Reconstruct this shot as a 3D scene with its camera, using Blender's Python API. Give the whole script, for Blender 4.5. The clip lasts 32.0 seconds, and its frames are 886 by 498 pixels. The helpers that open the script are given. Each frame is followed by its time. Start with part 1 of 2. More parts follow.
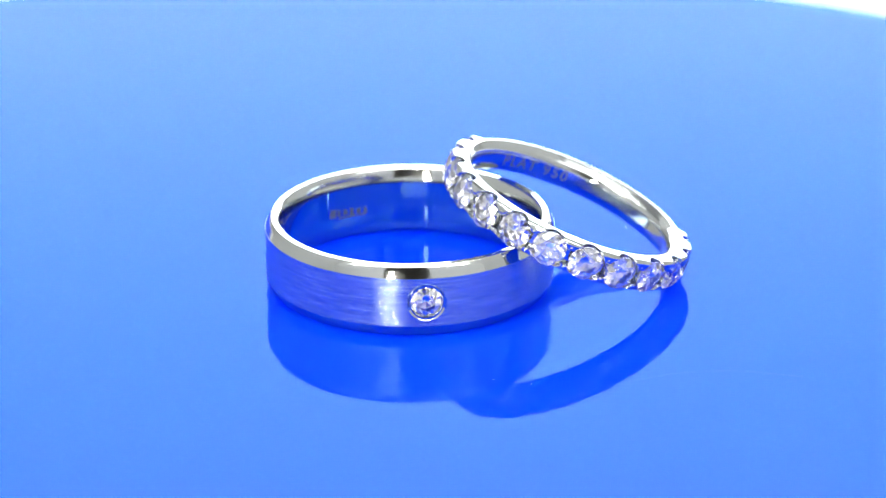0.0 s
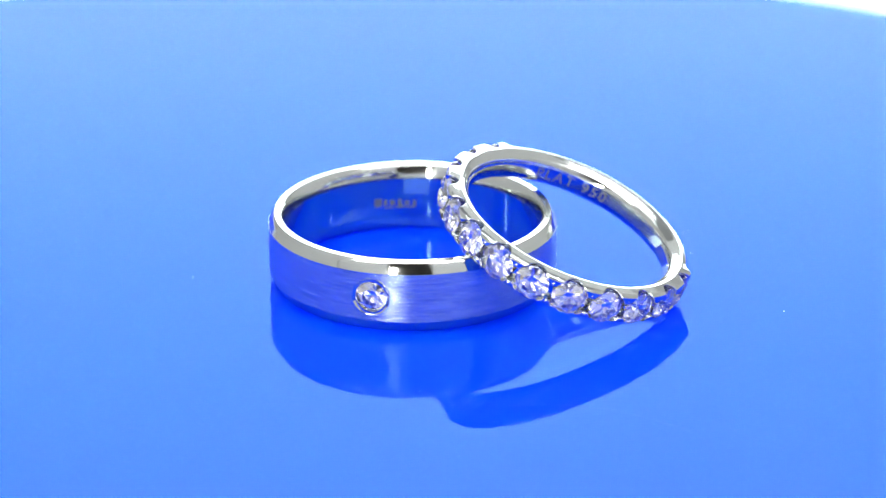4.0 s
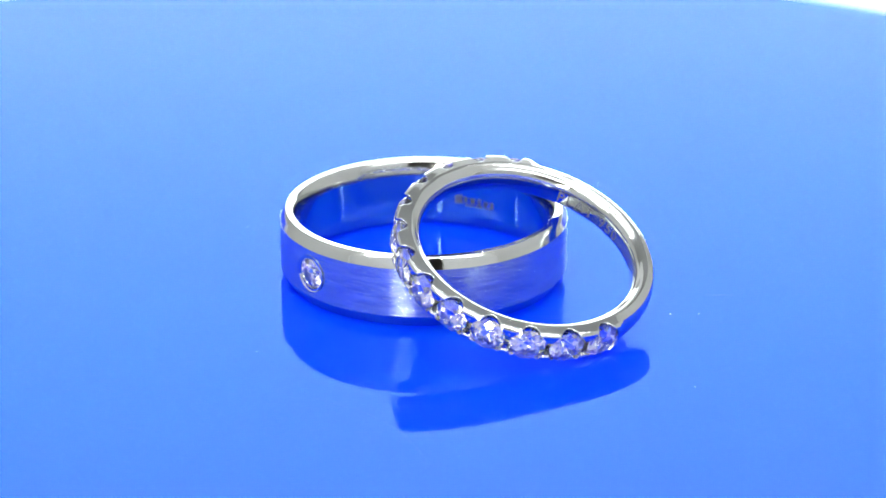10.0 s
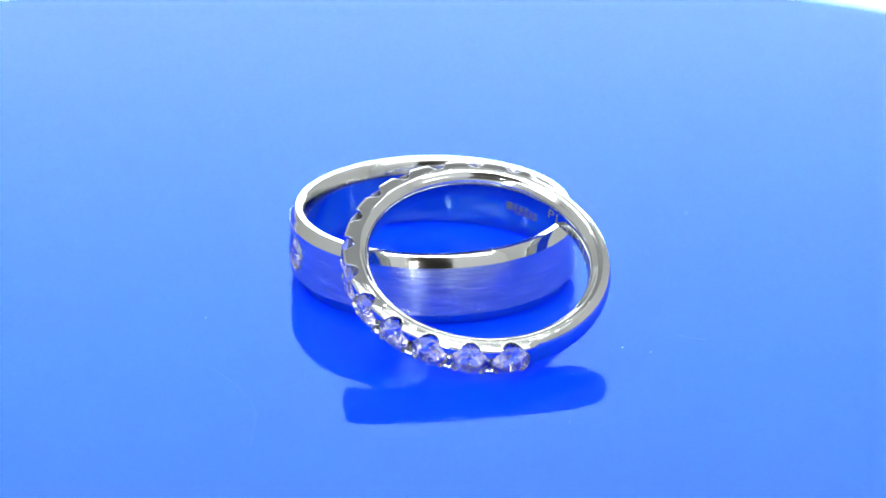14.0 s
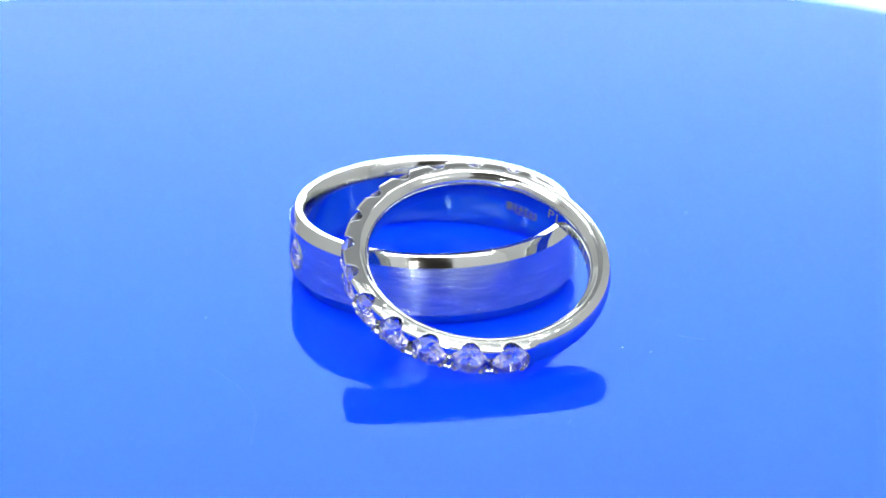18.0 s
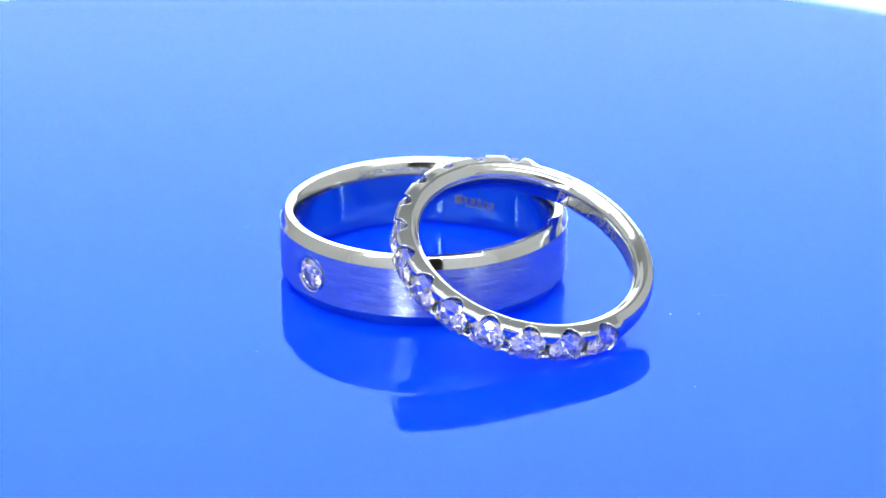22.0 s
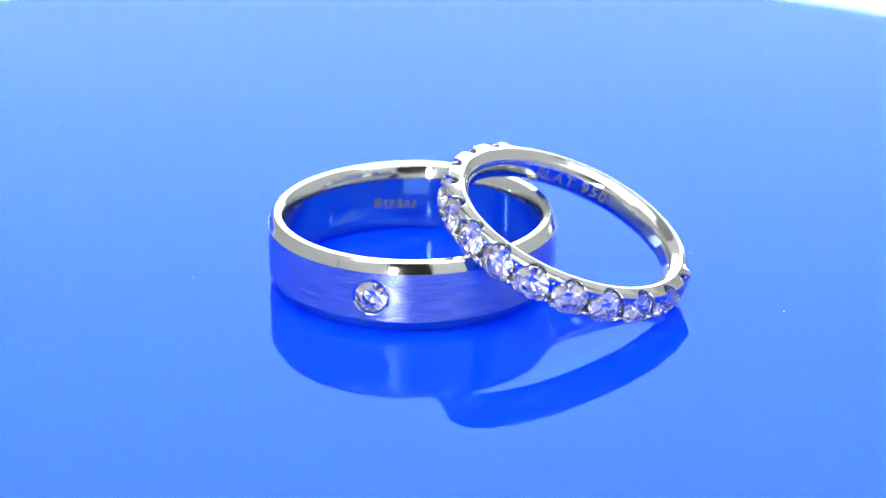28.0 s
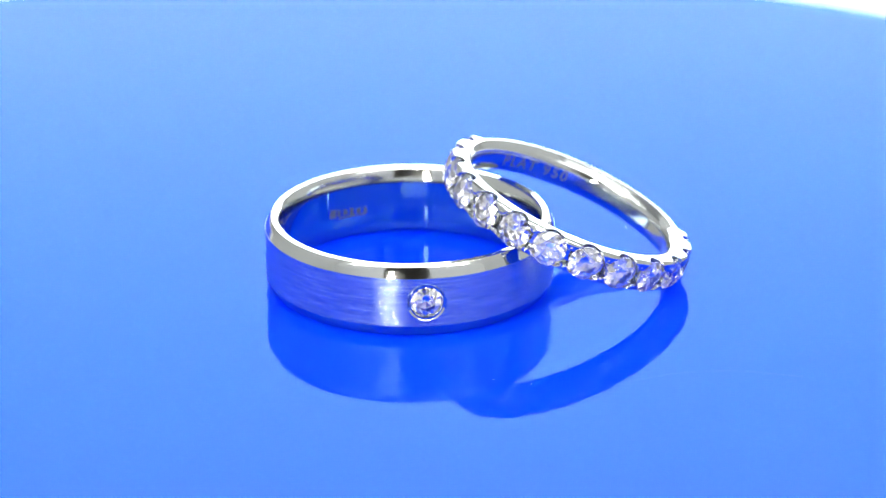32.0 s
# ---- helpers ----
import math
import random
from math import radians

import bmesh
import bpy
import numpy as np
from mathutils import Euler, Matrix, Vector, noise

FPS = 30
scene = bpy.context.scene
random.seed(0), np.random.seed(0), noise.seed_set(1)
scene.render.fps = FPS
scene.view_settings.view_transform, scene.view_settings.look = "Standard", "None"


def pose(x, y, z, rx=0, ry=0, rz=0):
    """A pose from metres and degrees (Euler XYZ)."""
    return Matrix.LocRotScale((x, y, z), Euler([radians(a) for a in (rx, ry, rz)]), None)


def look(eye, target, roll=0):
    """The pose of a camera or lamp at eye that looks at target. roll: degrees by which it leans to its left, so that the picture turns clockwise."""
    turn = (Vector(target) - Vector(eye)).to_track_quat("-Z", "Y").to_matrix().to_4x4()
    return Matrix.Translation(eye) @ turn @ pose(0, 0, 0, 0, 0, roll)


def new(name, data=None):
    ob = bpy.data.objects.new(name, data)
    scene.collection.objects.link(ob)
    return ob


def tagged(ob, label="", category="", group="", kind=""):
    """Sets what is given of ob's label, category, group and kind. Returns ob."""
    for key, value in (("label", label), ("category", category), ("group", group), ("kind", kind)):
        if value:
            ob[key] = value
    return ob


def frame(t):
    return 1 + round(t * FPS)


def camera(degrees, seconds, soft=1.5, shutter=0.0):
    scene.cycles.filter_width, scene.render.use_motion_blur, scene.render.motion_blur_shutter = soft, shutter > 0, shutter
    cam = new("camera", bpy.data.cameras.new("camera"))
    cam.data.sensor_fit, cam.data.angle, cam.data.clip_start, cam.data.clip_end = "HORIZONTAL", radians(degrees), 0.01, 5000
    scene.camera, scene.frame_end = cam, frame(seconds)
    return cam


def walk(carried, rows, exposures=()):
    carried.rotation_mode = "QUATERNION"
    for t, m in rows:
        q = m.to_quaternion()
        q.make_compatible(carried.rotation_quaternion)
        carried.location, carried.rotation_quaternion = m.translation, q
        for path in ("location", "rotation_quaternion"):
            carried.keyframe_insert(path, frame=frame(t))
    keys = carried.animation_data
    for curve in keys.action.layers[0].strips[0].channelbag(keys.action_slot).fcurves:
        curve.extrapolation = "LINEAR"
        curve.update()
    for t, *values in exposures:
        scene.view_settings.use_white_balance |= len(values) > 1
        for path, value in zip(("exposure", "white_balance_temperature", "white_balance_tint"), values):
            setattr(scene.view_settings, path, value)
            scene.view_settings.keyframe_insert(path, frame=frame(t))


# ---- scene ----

MM = 0.001

# ---- camera, still on its stand ----
cam = camera(18.42, 32.0, 1.45)
CAM = look((0.000216, -0.184377, 0.077524), (0.000216, -0.184377 + 0.925972, 0.077524 - 0.377591))
walk(cam, [(0, CAM), (32.0, CAM)], [(0, 0.0), (32.0, 0.0)])
scene.cycles.max_bounces, scene.cycles.transmission_bounces, scene.cycles.glossy_bounces = 16, 16, 10
scene.cycles.sample_clamp_indirect = 8
cam.data.dof.use_dof = True
cam.data.dof.focus_distance = 0.190
cam.data.dof.aperture_fstop = 40.0

# ---- turning of the disc and all that lies on it ----
SPEED = 5.66                       # degrees a second, one way and back again
DRIFT = [(0, 0, 0), (4, .07, -.13), (6, .08, -.17), (9, .10, -.23), (11, .09, -.30), (13, .06, -.36),
         (14.5, .0, -.33), (15.5, -.06, -.30), (15.93, -.07, -.28), (16, -.07, -.28)]


def spin(t):
    s = t if t <= 16 else 32 - t
    for (a, ax, ay), (b, bx, by) in zip(DRIFT, DRIFT[1:]):
        if s <= b:
            k = (s - a) / (b - a)
            return pose((ax + (bx - ax) * k) * MM, (ay + (by - ay) * k) * MM, 0, 0, 0, -SPEED * s)


TIMES = [d[0] for d in DRIFT]
TIMES = TIMES + [32 - t for t in reversed(TIMES[:-1])]

# ---- world and lamps ----
world = bpy.data.worlds.new("room")
scene.world = world
world.use_nodes = True
world.node_tree.nodes["Background"].inputs[0].default_value = (0.62, 0.6, 0.55, 1)
world.node_tree.nodes["Background"].inputs[1].default_value = 0.07


def lamp(name, eye, target, size, power, colour):
    data = bpy.data.lights.new(name, "AREA")
    data.shape, data.size, data.energy, data.color = "DISK", size, power, colour
    ob = new(name, data)
    ob.matrix_world = look(eye, target)
    return ob


strip = lamp("strip_lamp", (-0.0450, -0.165, 0.055), (0, 0, 0.055), 0.010, 0.17, (1, 0.97, 0.92))
strip.data.shape, strip.data.size_y = "RECTANGLE", 0.084


# ---- materials ----
def nodes(name):
    m = bpy.data.materials.new(name)
    m.use_nodes = True
    n = m.node_tree.nodes
    return m, n, m.node_tree.links, n["Principled BSDF"]


def noise_tex(n, l, scale, detail=3):
    tc = n.new("ShaderNodeTexCoord")
    t = n.new("ShaderNodeTexNoise")
    t.inputs["Scale"].default_value, t.inputs["Detail"].default_value = scale, detail
    l.new(tc.outputs["Object"], t.inputs["Vector"])
    return t


def ramp(n, l, source, lo, hi, a=0.35, b=0.65):
    r = n.new("ShaderNodeMapRange")
    r.inputs[1].default_value, r.inputs[2].default_value = a, b
    r.inputs[3].default_value, r.inputs[4].default_value = lo, hi
    l.new(source, r.inputs[0])
    return r.outputs[0]


def bump(n, l, b, source, strength, distance):
    k = n.new("ShaderNodeBump")
    k.inputs["Strength"].default_value, k.inputs["Distance"].default_value = strength, distance
    l.new(source, k.inputs["Height"])
    l.new(k.outputs[0], b.inputs["Normal"])


def polished(name="polished_platinum", lo=0.05, hi=0.13):
    m, n, l, b = nodes(name)
    b.inputs["Base Color"].default_value = (0.60, 0.63, 0.61, 1)
    b.inputs["Metallic"].default_value = 1
    t = noise_tex(n, l, 900, 3)
    l.new(ramp(n, l, t.outputs[0], lo, hi), b.inputs["Roughness"])
    t2 = noise_tex(n, l, 350, 2)
    bump(n, l, b, t2.outputs[0], 0.16, 0.00004)
    return m


def brushed():
    m, n, l, b = nodes("brushed_platinum")
    b.inputs["Metallic"].default_value = 1
    # angle round the band and height give the fine lines of the brush
    tc = n.new("ShaderNodeTexCoord")
    sp = n.new("ShaderNodeSeparateXYZ")
    l.new(tc.outputs["Object"], sp.inputs[0])
    at = n.new("ShaderNodeMath")
    at.operation = "ARCTAN2"
    l.new(sp.outputs[1], at.inputs[0])
    l.new(sp.outputs[0], at.inputs[1])
    def streak(ka, kz, detail):
        c = n.new("ShaderNodeCombineXYZ")
        m1, m2 = n.new("ShaderNodeMath"), n.new("ShaderNodeMath")
        m1.operation = m2.operation = "MULTIPLY"
        m1.inputs[1].default_value, m2.inputs[1].default_value = ka, kz
        l.new(at.outputs[0], m1.inputs[0])
        l.new(sp.outputs[2], m2.inputs[0])
        l.new(m1.outputs[0], c.inputs[0])
        l.new(m2.outputs[0], c.inputs[2])
        t = n.new("ShaderNodeTexNoise")
        t.inputs["Scale"].default_value, t.inputs["Detail"].default_value = 1.0, detail
        l.new(c.outputs[0], t.inputs["Vector"])
        return t.outputs[0]
    fine, coarse = streak(4.5, 22000, 2), streak(3.4, 7500, 3)
    add = n.new("ShaderNodeMath")
    add.operation = "ADD"
    l.new(fine, add.inputs[0])
    l.new(coarse, add.inputs[1])
    tone = n.new("ShaderNodeMix")
    tone.data_type = "RGBA"
    tone.inputs[6].default_value, tone.inputs[7].default_value = (0.36, 0.43, 0.47, 1), (0.68, 0.79, 0.84, 1)
    l.new(ramp(n, l, add.outputs[0], 0, 1, 0.72, 1.32), tone.inputs[0])
    l.new(tone.outputs[2], b.inputs["Base Color"])
    l.new(ramp(n, l, coarse, 0.19, 0.23), b.inputs["Roughness"])
    bump(n, l, b, add.outputs[0], 0.42, 0.00003)
    tg = n.new("ShaderNodeTangent")
    tg.direction_type, tg.axis = "RADIAL", "Z"
    b.inputs["Anisotropic"].default_value = 1.0
    b.inputs["Anisotropic Rotation"].default_value = 0.25
    l.new(tg.outputs[0], b.inputs["Tangent"])
    return m


def gem():
    """Clear colourless diamond."""
    m, n, l, b = nodes("diamond")
    n.remove(b)
    g = n.new("ShaderNodeBsdfGlass")
    g.inputs["Color"].default_value = (0.995, 0.997, 1, 1)
    g.inputs["Roughness"].default_value = 0.0
    g.inputs["IOR"].default_value = 2.42
    l.new(g.outputs[0], n["Material Output"].inputs[0])
    return m


def acrylic():
    m, n, l, b = nodes("blue_gloss_acrylic")
    n.remove(b)
    d = n.new("ShaderNodeSubsurfaceScattering")
    d.falloff = "RANDOM_WALK"
    d.inputs["Scale"].default_value = 1.0
    d.inputs["Radius"].default_value = (0.002, 0.006, 0.020)
    t = noise_tex(n, l, 14, 4)
    mix = n.new("ShaderNodeMix")
    mix.data_type = "RGBA"
    mix.inputs[6].default_value, mix.inputs[7].default_value = (0.001, 0.037, 0.92, 1), (0.001, 0.041, 0.94, 1)
    l.new(ramp(n, l, t.outputs[0], 0, 1), mix.inputs[0])
    l.new(mix.outputs[2], d.inputs[0])
    g = n.new("ShaderNodeBsdfGlossy")
    g.inputs["Color"].default_value = (0.46, 0.98, 1, 1)
    g.inputs["Roughness"].default_value = 0.008
    f = n.new("ShaderNodeFresnel")
    f.inputs[0].default_value = 1.52
    mx = n.new("ShaderNodeMixShader")
    # the gloss loses its tint towards the grazing angle
    tint = n.new("ShaderNodeMix")
    tint.data_type = "RGBA"
    tint.inputs[6].default_value, tint.inputs[7].default_value = (0.44, 0.98, 1, 1), (0.86, 0.99, 1, 1)
    l.new(ramp(n, l, f.outputs[0], 0, 1, 0.13, 0.36), tint.inputs[0])
    l.new(tint.outputs[2], g.inputs["Color"])
    weak = n.new("ShaderNodeMath")
    weak.operation = "MULTIPLY"
    weak.inputs[1].default_value = 0.42
    l.new(f.outputs[0], weak.inputs[0])
    l.new(weak.outputs[0], mx.inputs[0])
    l.new(d.outputs[0], mx.inputs[1])
    l.new(g.outputs[0], mx.inputs[2])
    l.new(mx.outputs[0], n["Material Output"].inputs[0])
    return m


def plain(name, colour, rough=0.6, metal=0.0, grain=0.04, scale=300):
    m, n, l, b = nodes(name)
    t = noise_tex(n, l, scale, 4)
    mix = n.new("ShaderNodeMix")
    mix.data_type = "RGBA"
    mix.inputs[6].default_value = (*[c * (1 - grain) for c in colour], 1)
    mix.inputs[7].default_value = (*[min(1, c * (1 + grain)) for c in colour], 1)
    l.new(t.outputs[0], mix.inputs[0])
    l.new(mix.outputs[2], b.inputs["Base Color"])
    b.inputs["Roughness"].default_value, b.inputs["Metallic"].default_value = rough, metal
    return m


def glowing(name, colour, strength):
    m, n, l, b = nodes(name)
    b.inputs["Base Color"].default_value = (0.27, 0.27, 0.27, 1)
    b.inputs["Roughness"].default_value = 0.8
    b.inputs["Specular IOR Level"].default_value = 0.1
    b.inputs["Emission Color"].default_value = (*colour, 1)
    b.inputs["Emission Strength"].default_value = strength
    return m


SATIN = polished("satin_platinum", 0.02, 0.05)
PLATINUM, BRUSHED, GEM, ACRYLIC = polished(), brushed(), gem(), acrylic()
FABRIC = plain("white_tent_fabric", (0.86, 0.86, 0.85), 0.9, 0, 0.02, 60)
# tent fabric emits light itself, standing in for unseen lamps outside it
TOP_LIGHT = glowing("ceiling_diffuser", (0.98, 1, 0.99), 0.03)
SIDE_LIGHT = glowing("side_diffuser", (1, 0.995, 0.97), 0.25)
FILL_PANEL = glowing("fill_panel_glow", (1, 1, 0.98), 1.0)
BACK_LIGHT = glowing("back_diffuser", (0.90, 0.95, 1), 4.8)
FRONT_LIGHT = glowing("front_diffuser", (1, 0.995, 0.97), 0.48)
FRONT_FILL_LIGHT = glowing("front_fill_glow", (0.98, 0.99, 1), 4.1)
ADDED_LED = glowing("added_led_chip", (0.98, 0.99, 1), 64)
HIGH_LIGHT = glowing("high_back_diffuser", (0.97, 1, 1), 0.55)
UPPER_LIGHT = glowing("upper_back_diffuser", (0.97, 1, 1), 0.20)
ENGRAVED = plain("engraved_mark", (0.27, 0.27, 0.26), 0.6, 1.0, 0.2, 4000)
BOUNCE_CLOTH = plain("pale_bounce_cloth", (0.46, 0.46, 0.46), 0.9, 0, 0.04, 80)
ROOM = plain("dark_room_paint", (0.22, 0.20, 0.17), 0.8)
LINT = plain("pale_lint", (0.55, 0.62, 0.8), 0.8)
FIBRE = plain("dark_fibre", (0.03, 0.06, 0.3), 0.8)


# ---- mesh helpers; sizes in millimetres ----
def mesh(name, bm, material, sharp=None):
    me = bpy.data.meshes.new(name)
    bmesh.ops.recalc_face_normals(bm, faces=bm.faces)
    bmesh.ops.scale(bm, vec=(MM, MM, MM), verts=bm.verts)
    if sharp is not None:
        for f in bm.faces:
            f.smooth = True
    bm.to_mesh(me)
    bm.free()
    if sharp is not None:
        me.set_sharp_from_angle(angle=radians(sharp))
    me.materials.append(material)
    return me


def thing(name, bm, material, sharp=None):
    return new(name, mesh(name, bm, material, sharp))


def part(name, bm, material, parent, label="", sharp=None):
    ob = bm if isinstance(bm, bpy.types.Object) else new(name, mesh(name, bm, material, sharp))
    ob.name = name
    ob.parent = parent
    return tagged(ob, label)


def box(x0, x1, y0, y1, z0, z1, bm=None):
    bm = bm or bmesh.new()
    r = bmesh.ops.create_cube(bm, size=1)
    bmesh.ops.scale(bm, vec=(x1 - x0, y1 - y0, z1 - z0), verts=r["verts"])
    bmesh.ops.translate(bm, vec=((x0 + x1) / 2, (y0 + y1) / 2, (z0 + z1) / 2), verts=r["verts"])
    return bm


def lathe(profile, steps=288):
    """A closed ring round z. profile(a) gives the (r, z) points of the section at the angle a."""
    bm = bmesh.new()
    rows = []
    for i in range(steps):
        a = 2 * math.pi * i / steps
        rows.append([bm.verts.new((r * math.cos(a), r * math.sin(a), z)) for r, z in profile(a)])
    for i in range(steps):
        p, q = rows[i], rows[(i + 1) % steps]
        for j in range(len(p)):
            k = (j + 1) % len(p)
            bm.faces.new((p[j], q[j], q[k], p[k]))
    return bm


def arc(r, z, rad, a0, a1, n=6):
    return [(r + rad * math.cos(radians(a0 + (a1 - a0) * i / n)), z + rad * math.sin(radians(a0 + (a1 - a0) * i / n))) for i in range(n + 1)]


def carve(ob, cutters, sharp):
    """Cuts the bmesh cutters out of ob for good."""
    cut = new("cutter", mesh("cutter", cutters, PLATINUM))
    cut.matrix_world = ob.matrix_world
    mod = ob.modifiers.new("cut", "BOOLEAN")
    mod.operation, mod.solver, mod.object = "DIFFERENCE", "EXACT", cut
    me = bpy.data.meshes.new_from_object(ob.evaluated_get(bpy.context.evaluated_depsgraph_get()))
    ob.modifiers.clear()
    ob.data = me
    me.materials.clear()
    for f in me.polygons:
        f.use_smooth = True
        f.material_index = 0
    me.set_sharp_from_angle(angle=radians(sharp))
    bpy.data.objects.remove(cut)


def brilliant(radius):
    """A round brilliant, its girdle at z = 0, its table upwards: table, star, kite and girdle facets above, mains and halves below."""
    bm = bmesh.new()
    def circle(n, r, z, turn):
        for i in range(n):
            a = radians(turn + 360 * i / n)
            bm.verts.new((r * radius * math.cos(a), r * radius * math.sin(a), z * radius))
    circle(8, 0.56, 0.315, 22.5)
    circle(8, 0.80, 0.195, 0)
    circle(32, 1.0, 0.03, 0)
    circle(32, 1.0, -0.015, 0)
    circle(8, 0.22, -0.69, 0)
    bm.verts.new((0, 0, -0.865 * radius))
    bmesh.ops.convex_hull(bm, input=bm.verts, use_existing_faces=False)
    bmesh.ops.dissolve_limit(bm, angle_limit=radians(0.5), verts=bm.verts, edges=bm.edges)
    return mesh("diamond", bm, GEM)


def cone(r0, r1, z0, z1, n=40, bm=None, m=Matrix()):
    bm = bm or bmesh.new()
    r = bmesh.ops.create_cone(bm, cap_ends=True, segments=n, radius1=r0, radius2=r1, depth=z1 - z0)
    bmesh.ops.transform(bm, matrix=m @ Matrix.Translation((0, 0, (z0 + z1) / 2)), verts=r["verts"])
    return bm


def turned(points, n, bm, m):
    """A solid turned round z from (r, z) points, both ends on the axis."""
    rows = []
    for r, z in points:
        rows.append([bm.verts.new(m @ Vector((r * math.cos(2 * math.pi * i / n), r * math.sin(2 * math.pi * i / n), z))) for i in range(n)])
    bm.faces.new(list(reversed(rows[0])))
    bm.faces.new(rows[-1])
    for p, q in zip(rows, rows[1:]):
        for i in range(n):
            j = (i + 1) % n
            bm.faces.new((p[i], p[j], q[j], q[i]))


def radial(a, r, z=0.0):
    """A frame in millimetres whose z points away from the ring's axis at the angle a, its x along the axis."""
    c, s = math.cos(a), math.sin(a)
    return Matrix(((0, -s, c, r * c), (0, c, s, r * s), (1, 0, 0, z), (0, 0, 0, 1)))


def in_metres(m):
    m = m.copy()
    m.translation *= MM
    return m


def writing(words, height, place, level, radius, name, parent):
    """Letters laid on the inside of a ring: place is the angle in degrees of their middle."""
    cu = bpy.data.curves.new("letters", "FONT")
    cu.body, cu.size, cu.extrude, cu.align_x, cu.align_y = words, height, 0.03, "CENTER", "CENTER"
    cu.space_character = 1.25
    ob = new("letters", cu)
    me = bpy.data.meshes.new_from_object(ob.evaluated_get(bpy.context.evaluated_depsgraph_get()))
    bpy.data.objects.remove(ob)
    for v in me.vertices:
        x, y, z = v.co
        a = radians(place) + x / radius
        r = radius - z
        v.co = Vector((r * math.cos(a), r * math.sin(a), level - y)) * MM
    me.materials.clear()
    me.materials.append(ENGRAVED)
    ob = new(name, me)
    ob.parent = parent
    return ob


# ---- the light tent ----
FLOOR = -10
W, BACK, FRONT, TOP = 320, 330, -172, 420
tagged(thing("floor", box(-W, W, -800, BACK, FLOOR - 8, FLOOR), FABRIC), "white light-tent floor under the blue disc", "floor", kind="structure")
# back wall split into brighter and dimmer glow, placed by what the rings reflect
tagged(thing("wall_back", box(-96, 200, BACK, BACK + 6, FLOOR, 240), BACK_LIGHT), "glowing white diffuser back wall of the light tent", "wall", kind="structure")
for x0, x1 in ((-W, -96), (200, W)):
    tagged(thing("wall_back_side", box(x0, x1, BACK, BACK + 6, FLOOR, 240), UPPER_LIGHT), "dimly glowing white fabric beside the glowing back diffuser, set for reflections", "wall", kind="structure")
tagged(thing("wall_back_upper", box(-W, W, BACK, BACK + 6, 240, TOP), HIGH_LIGHT), "dimly glowing upper part of the white tent back wall, set for reflections", "wall", kind="structure")
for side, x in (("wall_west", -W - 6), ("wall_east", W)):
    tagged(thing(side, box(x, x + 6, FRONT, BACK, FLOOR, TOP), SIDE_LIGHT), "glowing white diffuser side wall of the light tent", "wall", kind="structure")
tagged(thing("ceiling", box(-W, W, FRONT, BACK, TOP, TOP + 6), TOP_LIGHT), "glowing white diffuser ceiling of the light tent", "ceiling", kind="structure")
# unseen fill panel, added to brighten the disc away from the rings' reflections
panel = box(-290, 290, -55, 70, TOP - 5, TOP - 0.5)
bmesh.ops.bevel(panel, geom=list(panel.edges), offset=1.5, segments=2, affect="EDGES")
tagged(thing("ceiling_fill_panel", panel, FILL_PANEL), "unseen white fill panel added under the tent ceiling", "lamp", kind="structure")


def slab(corners, y0, y1, bm):
    """An upright slab between y0 and y1 whose outline is the (x, z) corners."""
    front = [bm.verts.new((x, y0, z)) for x, z in corners]
    back = [bm.verts.new((x, y1, z)) for x, z in corners]
    bm.faces.new(front)
    bm.faces.new(list(reversed(back)))
    for i in range(len(corners)):
        j = (i + 1) % len(corners)
        bm.faces.new((front[i], back[i], back[j], front[j]))


# unseen fill, added high in front so that the diamonds look brighter
fill_box = box(-230, 230, FRONT + 1, FRONT + 7, 225, 405)
bmesh.ops.bevel(fill_box, geom=list(fill_box.edges), offset=2, segments=2, affect="EDGES")
tagged(thing("front_fill", fill_box, FRONT_FILL_LIGHT), "unseen white fill light added high on the tent's front", "lamp", kind="structure")


def added_led_strip(eye, count, pitch, radius):
    """A row of round light chips on a slim bar, facing the disc; added, unseen."""
    m = look(Vector(eye), Vector((eye[0], 0, 0)))
    bar = box(-pitch * count / 2, pitch * count / 2, -7, 7, 0.5, 3)
    holder = tagged(thing("added_led_strip", bar, FABRIC), "unseen white strip of bright LEDs added for light and glints", "lamp", kind="structure")
    holder.matrix_world = in_metres(m)
    for i in range(count):
        bm = bmesh.new()
        bmesh.ops.create_cone(bm, cap_ends=True, segments=12, radius1=radius, radius2=radius, depth=0.8)
        bmesh.ops.translate(bm, vec=((i - (count - 1) / 2) * pitch, 0, 0), verts=bm.verts)
        part("added_led_chip", bm, ADDED_LED, holder)


# unseen chip rows, added to light the disc and give the stones glints
for y in (-150, -108, -66, -10, 86):
    added_led_strip((0, y, 412), 14, 40, 4.4)
added_led_strip((0, FRONT + 5, 214), 12, 34, 4.6)
# low: unseen pale cloth, added as a reflector to brighten the diamonds
bm, low = bmesh.new(), bmesh.new()
for x0, x1, z1 in ((-68, -W, 160), (50, W, 150)):
    slab([(x0, 88), (x1, z1), (x1, TOP), (x0, TOP)], FRONT - 6, FRONT, bm)
    slab([(x0, FLOOR), (x1, FLOOR), (x1, z1), (x0, 88)], FRONT - 6, FRONT, low)
slab([(-68, FLOOR), (50, FLOOR), (50, 52), (-68, 52)], FRONT - 6, FRONT, low)
slab([(-68, 205), (50, 205), (50, TOP), (-68, TOP)], FRONT - 6, FRONT, bm)
tagged(thing("wall_tent_front", bm, FRONT_LIGHT), "glowing white fabric front of the light tent with a wide opening", "wall", kind="structure")
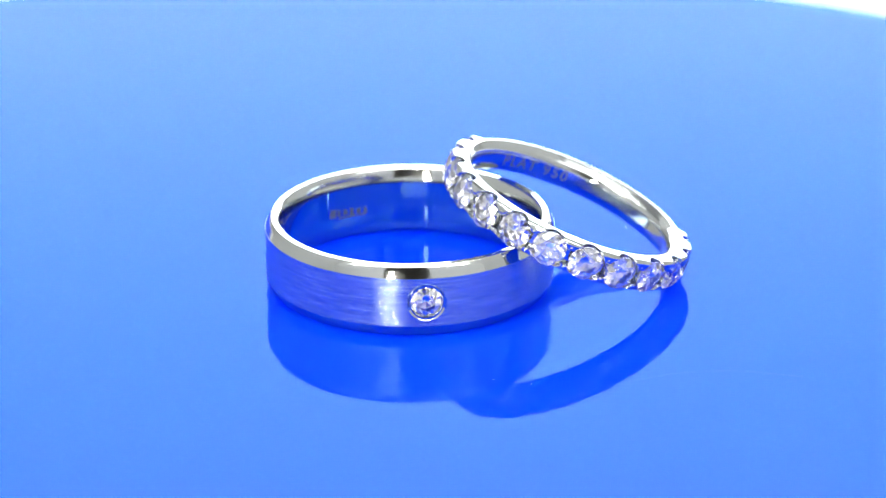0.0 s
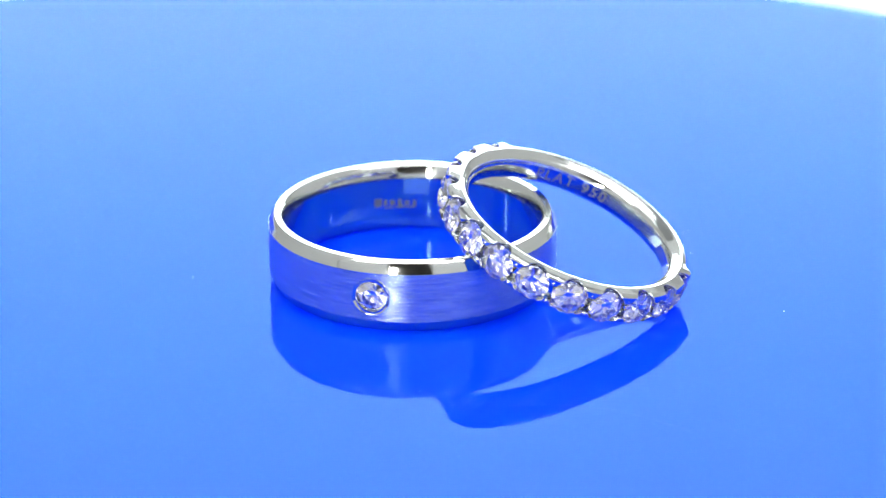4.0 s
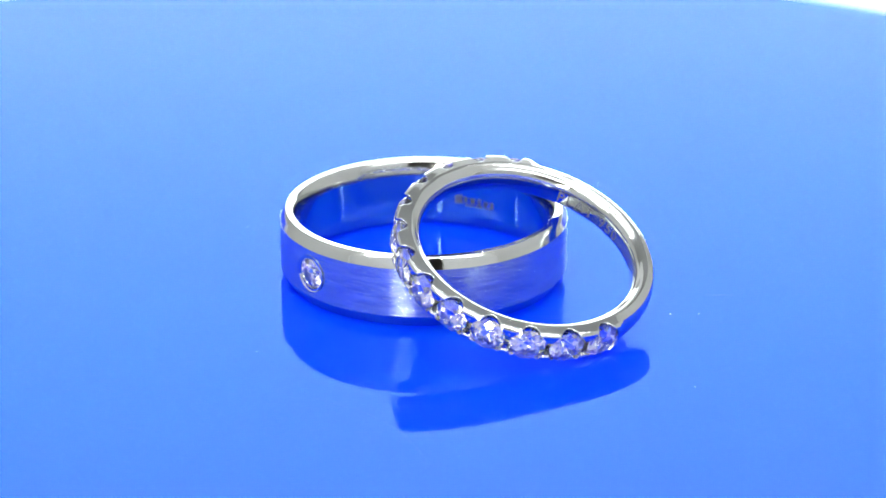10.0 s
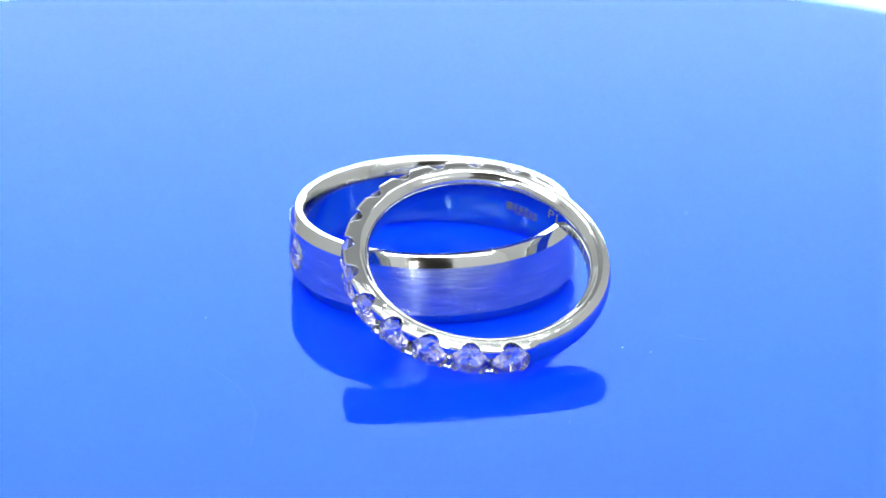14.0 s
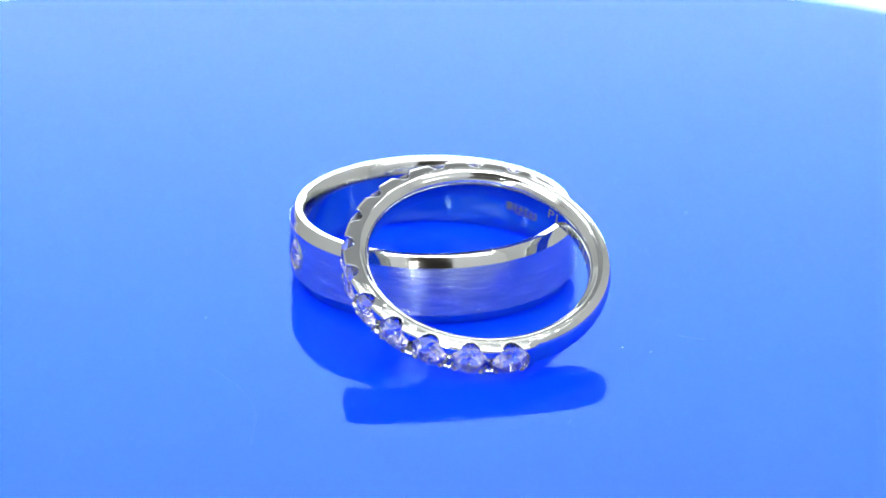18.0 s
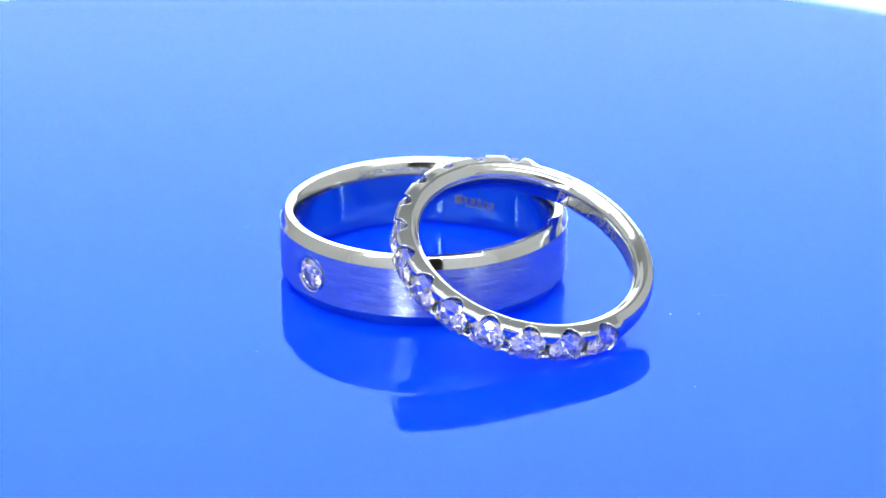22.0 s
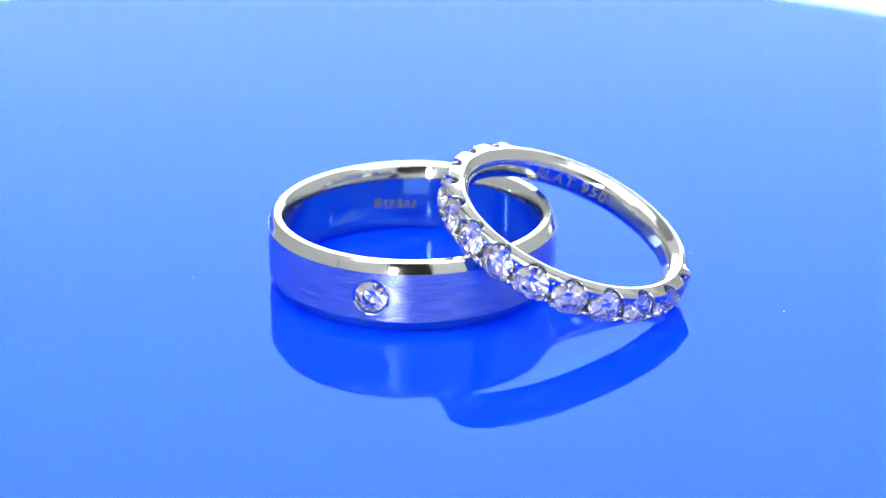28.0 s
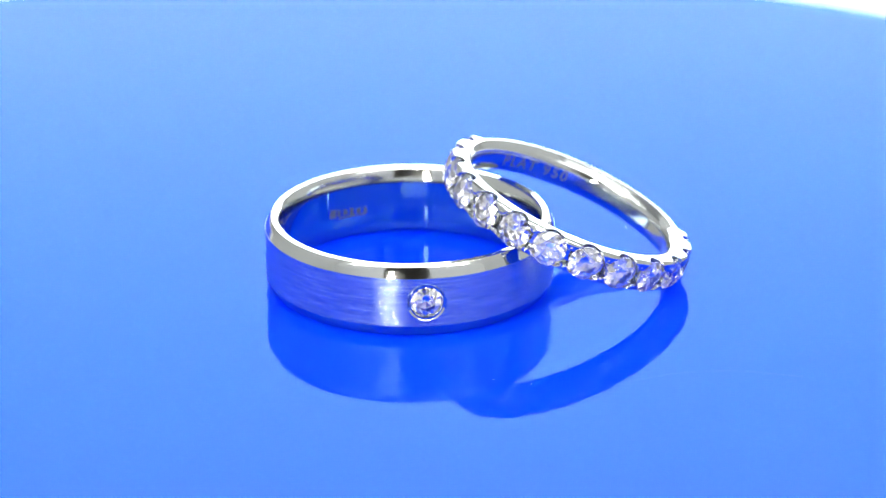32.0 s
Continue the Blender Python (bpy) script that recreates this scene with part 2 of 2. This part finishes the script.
tagged(thing("wall_bounce_cloth", low, BOUNCE_CLOTH), "unseen pale cloth added along the tent's open front as a reflector", "wall", kind="structure")
tagged(thing("wall_front", box(-900, 900, -806, -800, FLOOR - 8, 900), ROOM), "plain dark grey room wall facing the open tent", "wall", kind="structure")

# ---- the blue disc ----
DISC_R = 85.9
bm = bmesh.new()
bmesh.ops.create_cone(bm, cap_ends=True, segments=360, radius1=DISC_R, radius2=DISC_R, depth=-FLOOR)
bmesh.ops.translate(bm, vec=(0, 0, FLOOR / 2), verts=bm.verts)
rim = [e for e in bm.edges if abs(e.verts[0].co.z - e.verts[1].co.z) < 1e-6]
bmesh.ops.bevel(bm, geom=rim, offset=0.5, segments=3, affect="EDGES")
disc = tagged(thing("display_disc", bm, ACRYLIC, 35), "round glossy blue acrylic display disc on white floor", "disc")

# ---- the broad band ----
BAND = (-2.175, -0.11)
BR, BH, BEV_Z, BEV_R = 10.5, 5.22, 0.83, 10.07
STONE_A, STONE_Z = radians(-83.04), 2.6


def band_profile(a):
    half = [(BR - 0.015, BEV_Z - 0.015), (BR - 0.235, 0.378), (BEV_R + 0.03, 0.05)] + [(BEV_R - 0.03, 0.0), (9.62, 0.0)]
    half += [(9.565, 0.045), (9.47, 0.17), (9.37, 0.38), (9.275, 0.63), (9.20, 0.87), (9.17, 1.02), (9.16, 1.10), (9.19, 1.13), (9.19, 2.1)]
    return half + [(r, BH - z) for r, z in reversed(half)]


band = new("broad_band_ring")
tagged(band, "broad platinum band ring with brushed face and one diamond", "ring", "rings on the disc")
body = part("band_body", lathe(band_profile), PLATINUM, band, "polished inside, rim and bevels", 24)
part("inner_lining", lathe(lambda a: [(9.15, 1.12), (9.15, BH - 1.12), (9.26, BH - 1.12), (9.26, 1.12)]), SATIN, band, "softly polished straight inner wall", 30)
sleeve = part("brushed_face", lathe(lambda a: [(BR - 0.25, BEV_Z), (BR, BEV_Z), (BR, BH - BEV_Z), (BR - 0.25, BH - BEV_Z)]),
              BRUSHED, band, "brushed satin outer face", 30)
seat_m = radial(STONE_A, BR, STONE_Z)
carve(sleeve, cone(1.16, 1.38, -0.5, 0.25, 48, None, seat_m), 30)
carve(body, cone(0.95, 1.20, -1.3, 0.25, 48, None, seat_m), 24)
sleeve.data.materials.append(BRUSHED)
body.data.materials.append(PLATINUM)
# bright-cut collar round the stone
bm = lathe(lambda a: [(1.10, -0.55), (1.17, -0.5), (1.36, -0.005), (1.385, 0.03), (1.345, 0.035), (1.22, -0.07), (1.13, -0.13), (1.09, -0.22)], 64)
collar = part("bright_cut_collar", bm, PLATINUM, band, "polished collar round the stone", 40)
collar.matrix_local = in_metres(seat_m)
stone = part("diamond", new("diamond", brilliant(1.12)), GEM, band, "round brilliant-cut diamond")
stone.matrix_local = in_metres(seat_m @ Matrix.Translation((0, 0, -0.20)) @ Matrix.Rotation(0.2, 4, "Z"))
# worn stamp inside, too small to be read
for i, (w, h) in enumerate(((0.58, 0.66), (0.26, 0.5), (0.40, 0.40), (0.30, 0.55), (0.36, 0.36), (0.24, 0.5))):
    a = radians(130.0 - 3.5 * i)
    mark = part("stamp_bar", box(-h / 2, h / 2, -w / 2, w / 2, -0.02, 0.03), ENGRAVED, band)
    mark.matrix_local = in_metres(radial(a, 9.15, 2.3 - 0.03 * i))
for a in (124.5, 119.5, 114.5):
    mark = part("stamp_bar", box(-0.06, 0.06, -0.36, 0.36, -0.02, 0.03), ENGRAVED, band)
    mark.matrix_local = in_metres(radial(radians(a), 9.15, 1.86))

# ---- the stone-set ring, leaning on the band ----
N = Vector((-0.39111, -0.01119, -0.92028)).normalized()
A = Vector((0.02861, -0.99959, 0)).normalized()
# local x along the level line, local y uphill, local z away from the face that looks up and out
LEAN = Matrix((A, N.cross(A), N)).transposed().to_4x4() @ Matrix.Rotation(radians(0.5), 4, "X")
RING_AT = Vector((9.43, 0.912, 4.80)) - N * 0.10 + N.cross(A) * 0.2
PHASE, STEP, COUNT, R_STONE = radians(-91.58), radians(17.424), 13, 9.15


def set_amount(a):
    """1 where the ring carries stones, 0 on the plain shank."""
    d = (math.degrees(a - PHASE) + 180 - 104.5) % 360 - 180
    return max(0.0, min(1.0, (114.5 - abs(d)) / 5 + 0.5))


INNER = [(7.66, 0.0), (7.66, 0.33), (7.675, 0.45), (7.73, 0.64), (7.81, 0.79), (7.91, 0.91), (8.0, 0.98), (8.09, 1.03), (8.16, 1.115), (8.34, 1.205)]
SHANK = [(8.52, 1.24), (8.58, 1.235), (8.64, 1.18), (8.84, 1.11), (9.03, 0.94), (9.17, 0.70), (9.26, 0.38), (9.29, 0.0)]
WALLED = [(8.50, 1.245), (8.62, 1.225), (8.92, 1.20), (9.18, 1.175), (9.34, 1.12), (9.43, 1.03), (9.47, 0.88), (9.47, 0.0)]
# the row of stones sits this far off the middle of the ring's width
ROW = 0.10
CUP = [(0.0, 8.0), (0.6, 8.06), (0.85, 8.22), (1.0, 8.46), (1.12, 8.72), (1.21, 8.98), (1.27, 9.22), (1.31, 9.45), (1.38, 9.9), (2.0, 13.0)]
CUP_AT, CUP_R = [c[0] for c in CUP], [c[1] for c in CUP]


def resampled(line, n):
    """n + 1 points at even steps along a line of (r, z) points."""
    p = np.array(line)
    d = np.concatenate(([0], np.cumsum(np.hypot(*np.diff(p, axis=0).T))))
    s = np.linspace(0, d[-1], n + 1)
    return np.stack([np.interp(s, d, p[:, 0]), np.interp(s, d, p[:, 1])], 1)


def soft_min(a, b, k):
    h = max(k - abs(a - b), 0) / k
    return min(a, b) - h * h * k / 4


OUT_SHANK, OUT_WALLED = resampled(SHANK, 22), resampled(WALLED, 22)


def ring_profile(a):
    """The section at the angle a: plain on the shank; walls with a rounded cup for each stone and a groove between posts on the rest."""
    k = set_amount(a)
    at = math.degrees(a - PHASE) % 360
    at = at - 360 if at > 284 else at
    near = min(max(round(at / math.degrees(STEP)), 0), COUNT - 1)
    s = radians(at) * 9.2 - near * STEP * 9.2
    wave = 0.5 + 0.5 * math.cos(2 * math.pi * s / (STEP * 9.2))
    outer = []
    for side in (1, -1):
        row = []
        for (r0, z0), (r1, z1) in zip(OUT_SHANK, OUT_WALLED):
            r, z = r0 + (r1 - r0) * k, side * (z0 + (z1 - z0) * k)
            off = z - ROW
            r = soft_min(r, max(float(np.interp(math.hypot(s, min(abs(off), 1.10)), CUP_AT, CUP_R)), 8.0), 0.10)
            if 0 < at < math.degrees(STEP) * (COUNT - 1):
                r = soft_min(r, 8.75 + 6 * max(0.0, abs(off) - 0.45), 0.12)
            row.append((r, z * (1 - 0.018 * wave * k)))
        outer.append(row)
    over, under = outer
    return INNER + over + list(reversed(under[:-1])) + [(r, -z) for r, z in reversed(INNER[1:])]


ring = new("stone_set_ring")
tagged(ring, "slim platinum ring with a row of diamonds, leaning on the band", "ring", "rings on the disc")
part("ring_body", lathe(ring_profile, 1260), PLATINUM, ring, "polished scalloped body", 60)
stone_mesh = brilliant(1.235)
for k in range(COUNT):
    d = new("diamond", stone_mesh)
    d.parent = ring
    d.matrix_local = in_metres(radial(PHASE + k * STEP, R_STONE, ROW) @ Matrix.Rotation(0.37 * k, 4, "Z"))
bm = bmesh.new()
turned([(0.17, -0.5), (0.20, -0.3), (0.20, -0.05), (0.185, 0.04), (0.15, 0.11), (0.09, 0.15), (0.02, 0.165)], 14, bm, Matrix())
prong_mesh = mesh("prong", bm, PLATINUM, 60)
for k in range(COUNT + 1):
    for side in (-1, 1):
        p = new("prong", prong_mesh)
        p.parent = ring
        p.matrix_local = in_metres(radial(PHASE + (min(max(k - 0.5, -0.44), COUNT - 0.56)) * STEP, 9.34 if 0 < k < COUNT else 9.26, ROW + side * 0.74) @ Matrix.Rotation(radians(-4 * side), 4, "Y"))
writing("PLAT 950", 1.15, 163.5, 0.12, 7.68, "engraving", ring)

# ---- dust on the disc ----


def fibre(points, thick, label):
    cu = bpy.data.curves.new("fibre", "CURVE")
    cu.dimensions, cu.bevel_depth, cu.bevel_resolution = "3D", thick * MM, 1
    s = cu.splines.new("NURBS")
    s.points.add(len(points) - 1)
    s.use_endpoint_u, s.order_u = True, 3
    for p, (x, y) in zip(s.points, points):
        p.co = (x * MM, y * MM, thick * MM, 1)
    ob = new("dust_fibre", cu)
    me = bpy.data.meshes.new_from_object(ob.evaluated_get(bpy.context.evaluated_depsgraph_get()))
    bpy.data.objects.remove(ob)
    me.materials.append(FIBRE)
    return tagged(new("dust_fibre", me), label, "dust", "dust on the disc")


DUST = [fibre([(12.1, -18.2), (14.5, -16.9), (17.5, -16.2), (20.5, -16.0), (24.5, -17.1)], 0.004, "long thin dark hair lying on the blue disc"),
        fibre([(12.8, 14.4), (13.4, 15.1), (13.9, 16.1)], 0.006, "short dark fibre lying on the blue disc")]


def speck(x, y, size, seed):
    rnd = random.Random(seed)
    bm = bmesh.new()
    bmesh.ops.create_icosphere(bm, subdivisions=1, radius=size)
    for v in bm.verts:
        v.co *= rnd.uniform(0.6, 1.3)
    lift = -min(v.co.z for v in bm.verts)
    bmesh.ops.translate(bm, vec=(x, y, lift), verts=bm.verts)
    return tagged(thing("dust_speck", bm, LINT), "tiny pale speck of dust on the blue disc", "dust", "dust on the disc")


for i, (x, y, size) in enumerate(((15.3, 11.8, 0.05), (14.2, 10.1, 0.06), (-16.9, -6.7, 0.05), (3.6, -17.6, 0.045), (6.1, -18.3, 0.05), (24.8, 3.9, 0.05), (-9.4, 21.3, 0.06))):
    DUST.append(speck(x, y, size * 0.6, 40 + i))

# ---- turning of the disc, rings and dust ----
def turn_with_disc(ob, m):
    walk(ob, [(t, spin(t) @ m) for t in TIMES])


def motions():
    # the disc turns about its own middle, which wanders a little
    rows = []
    for t in TIMES:
        k = min(t, 32 - t) / 16
        rows.append((t, pose((-5.2 + 1.7 * k) * MM, (-6.35 + 0.95 * k) * MM, 0, 0, 0, -SPEED * 16 * k)))
    walk(disc, rows)
    turn_with_disc(band, in_metres(Matrix.Translation((*BAND, 0))))
    turn_with_disc(ring, in_metres(Matrix.Translation(RING_AT) @ LEAN))
    for d in DUST:
        turn_with_disc(d, Matrix())


motions()
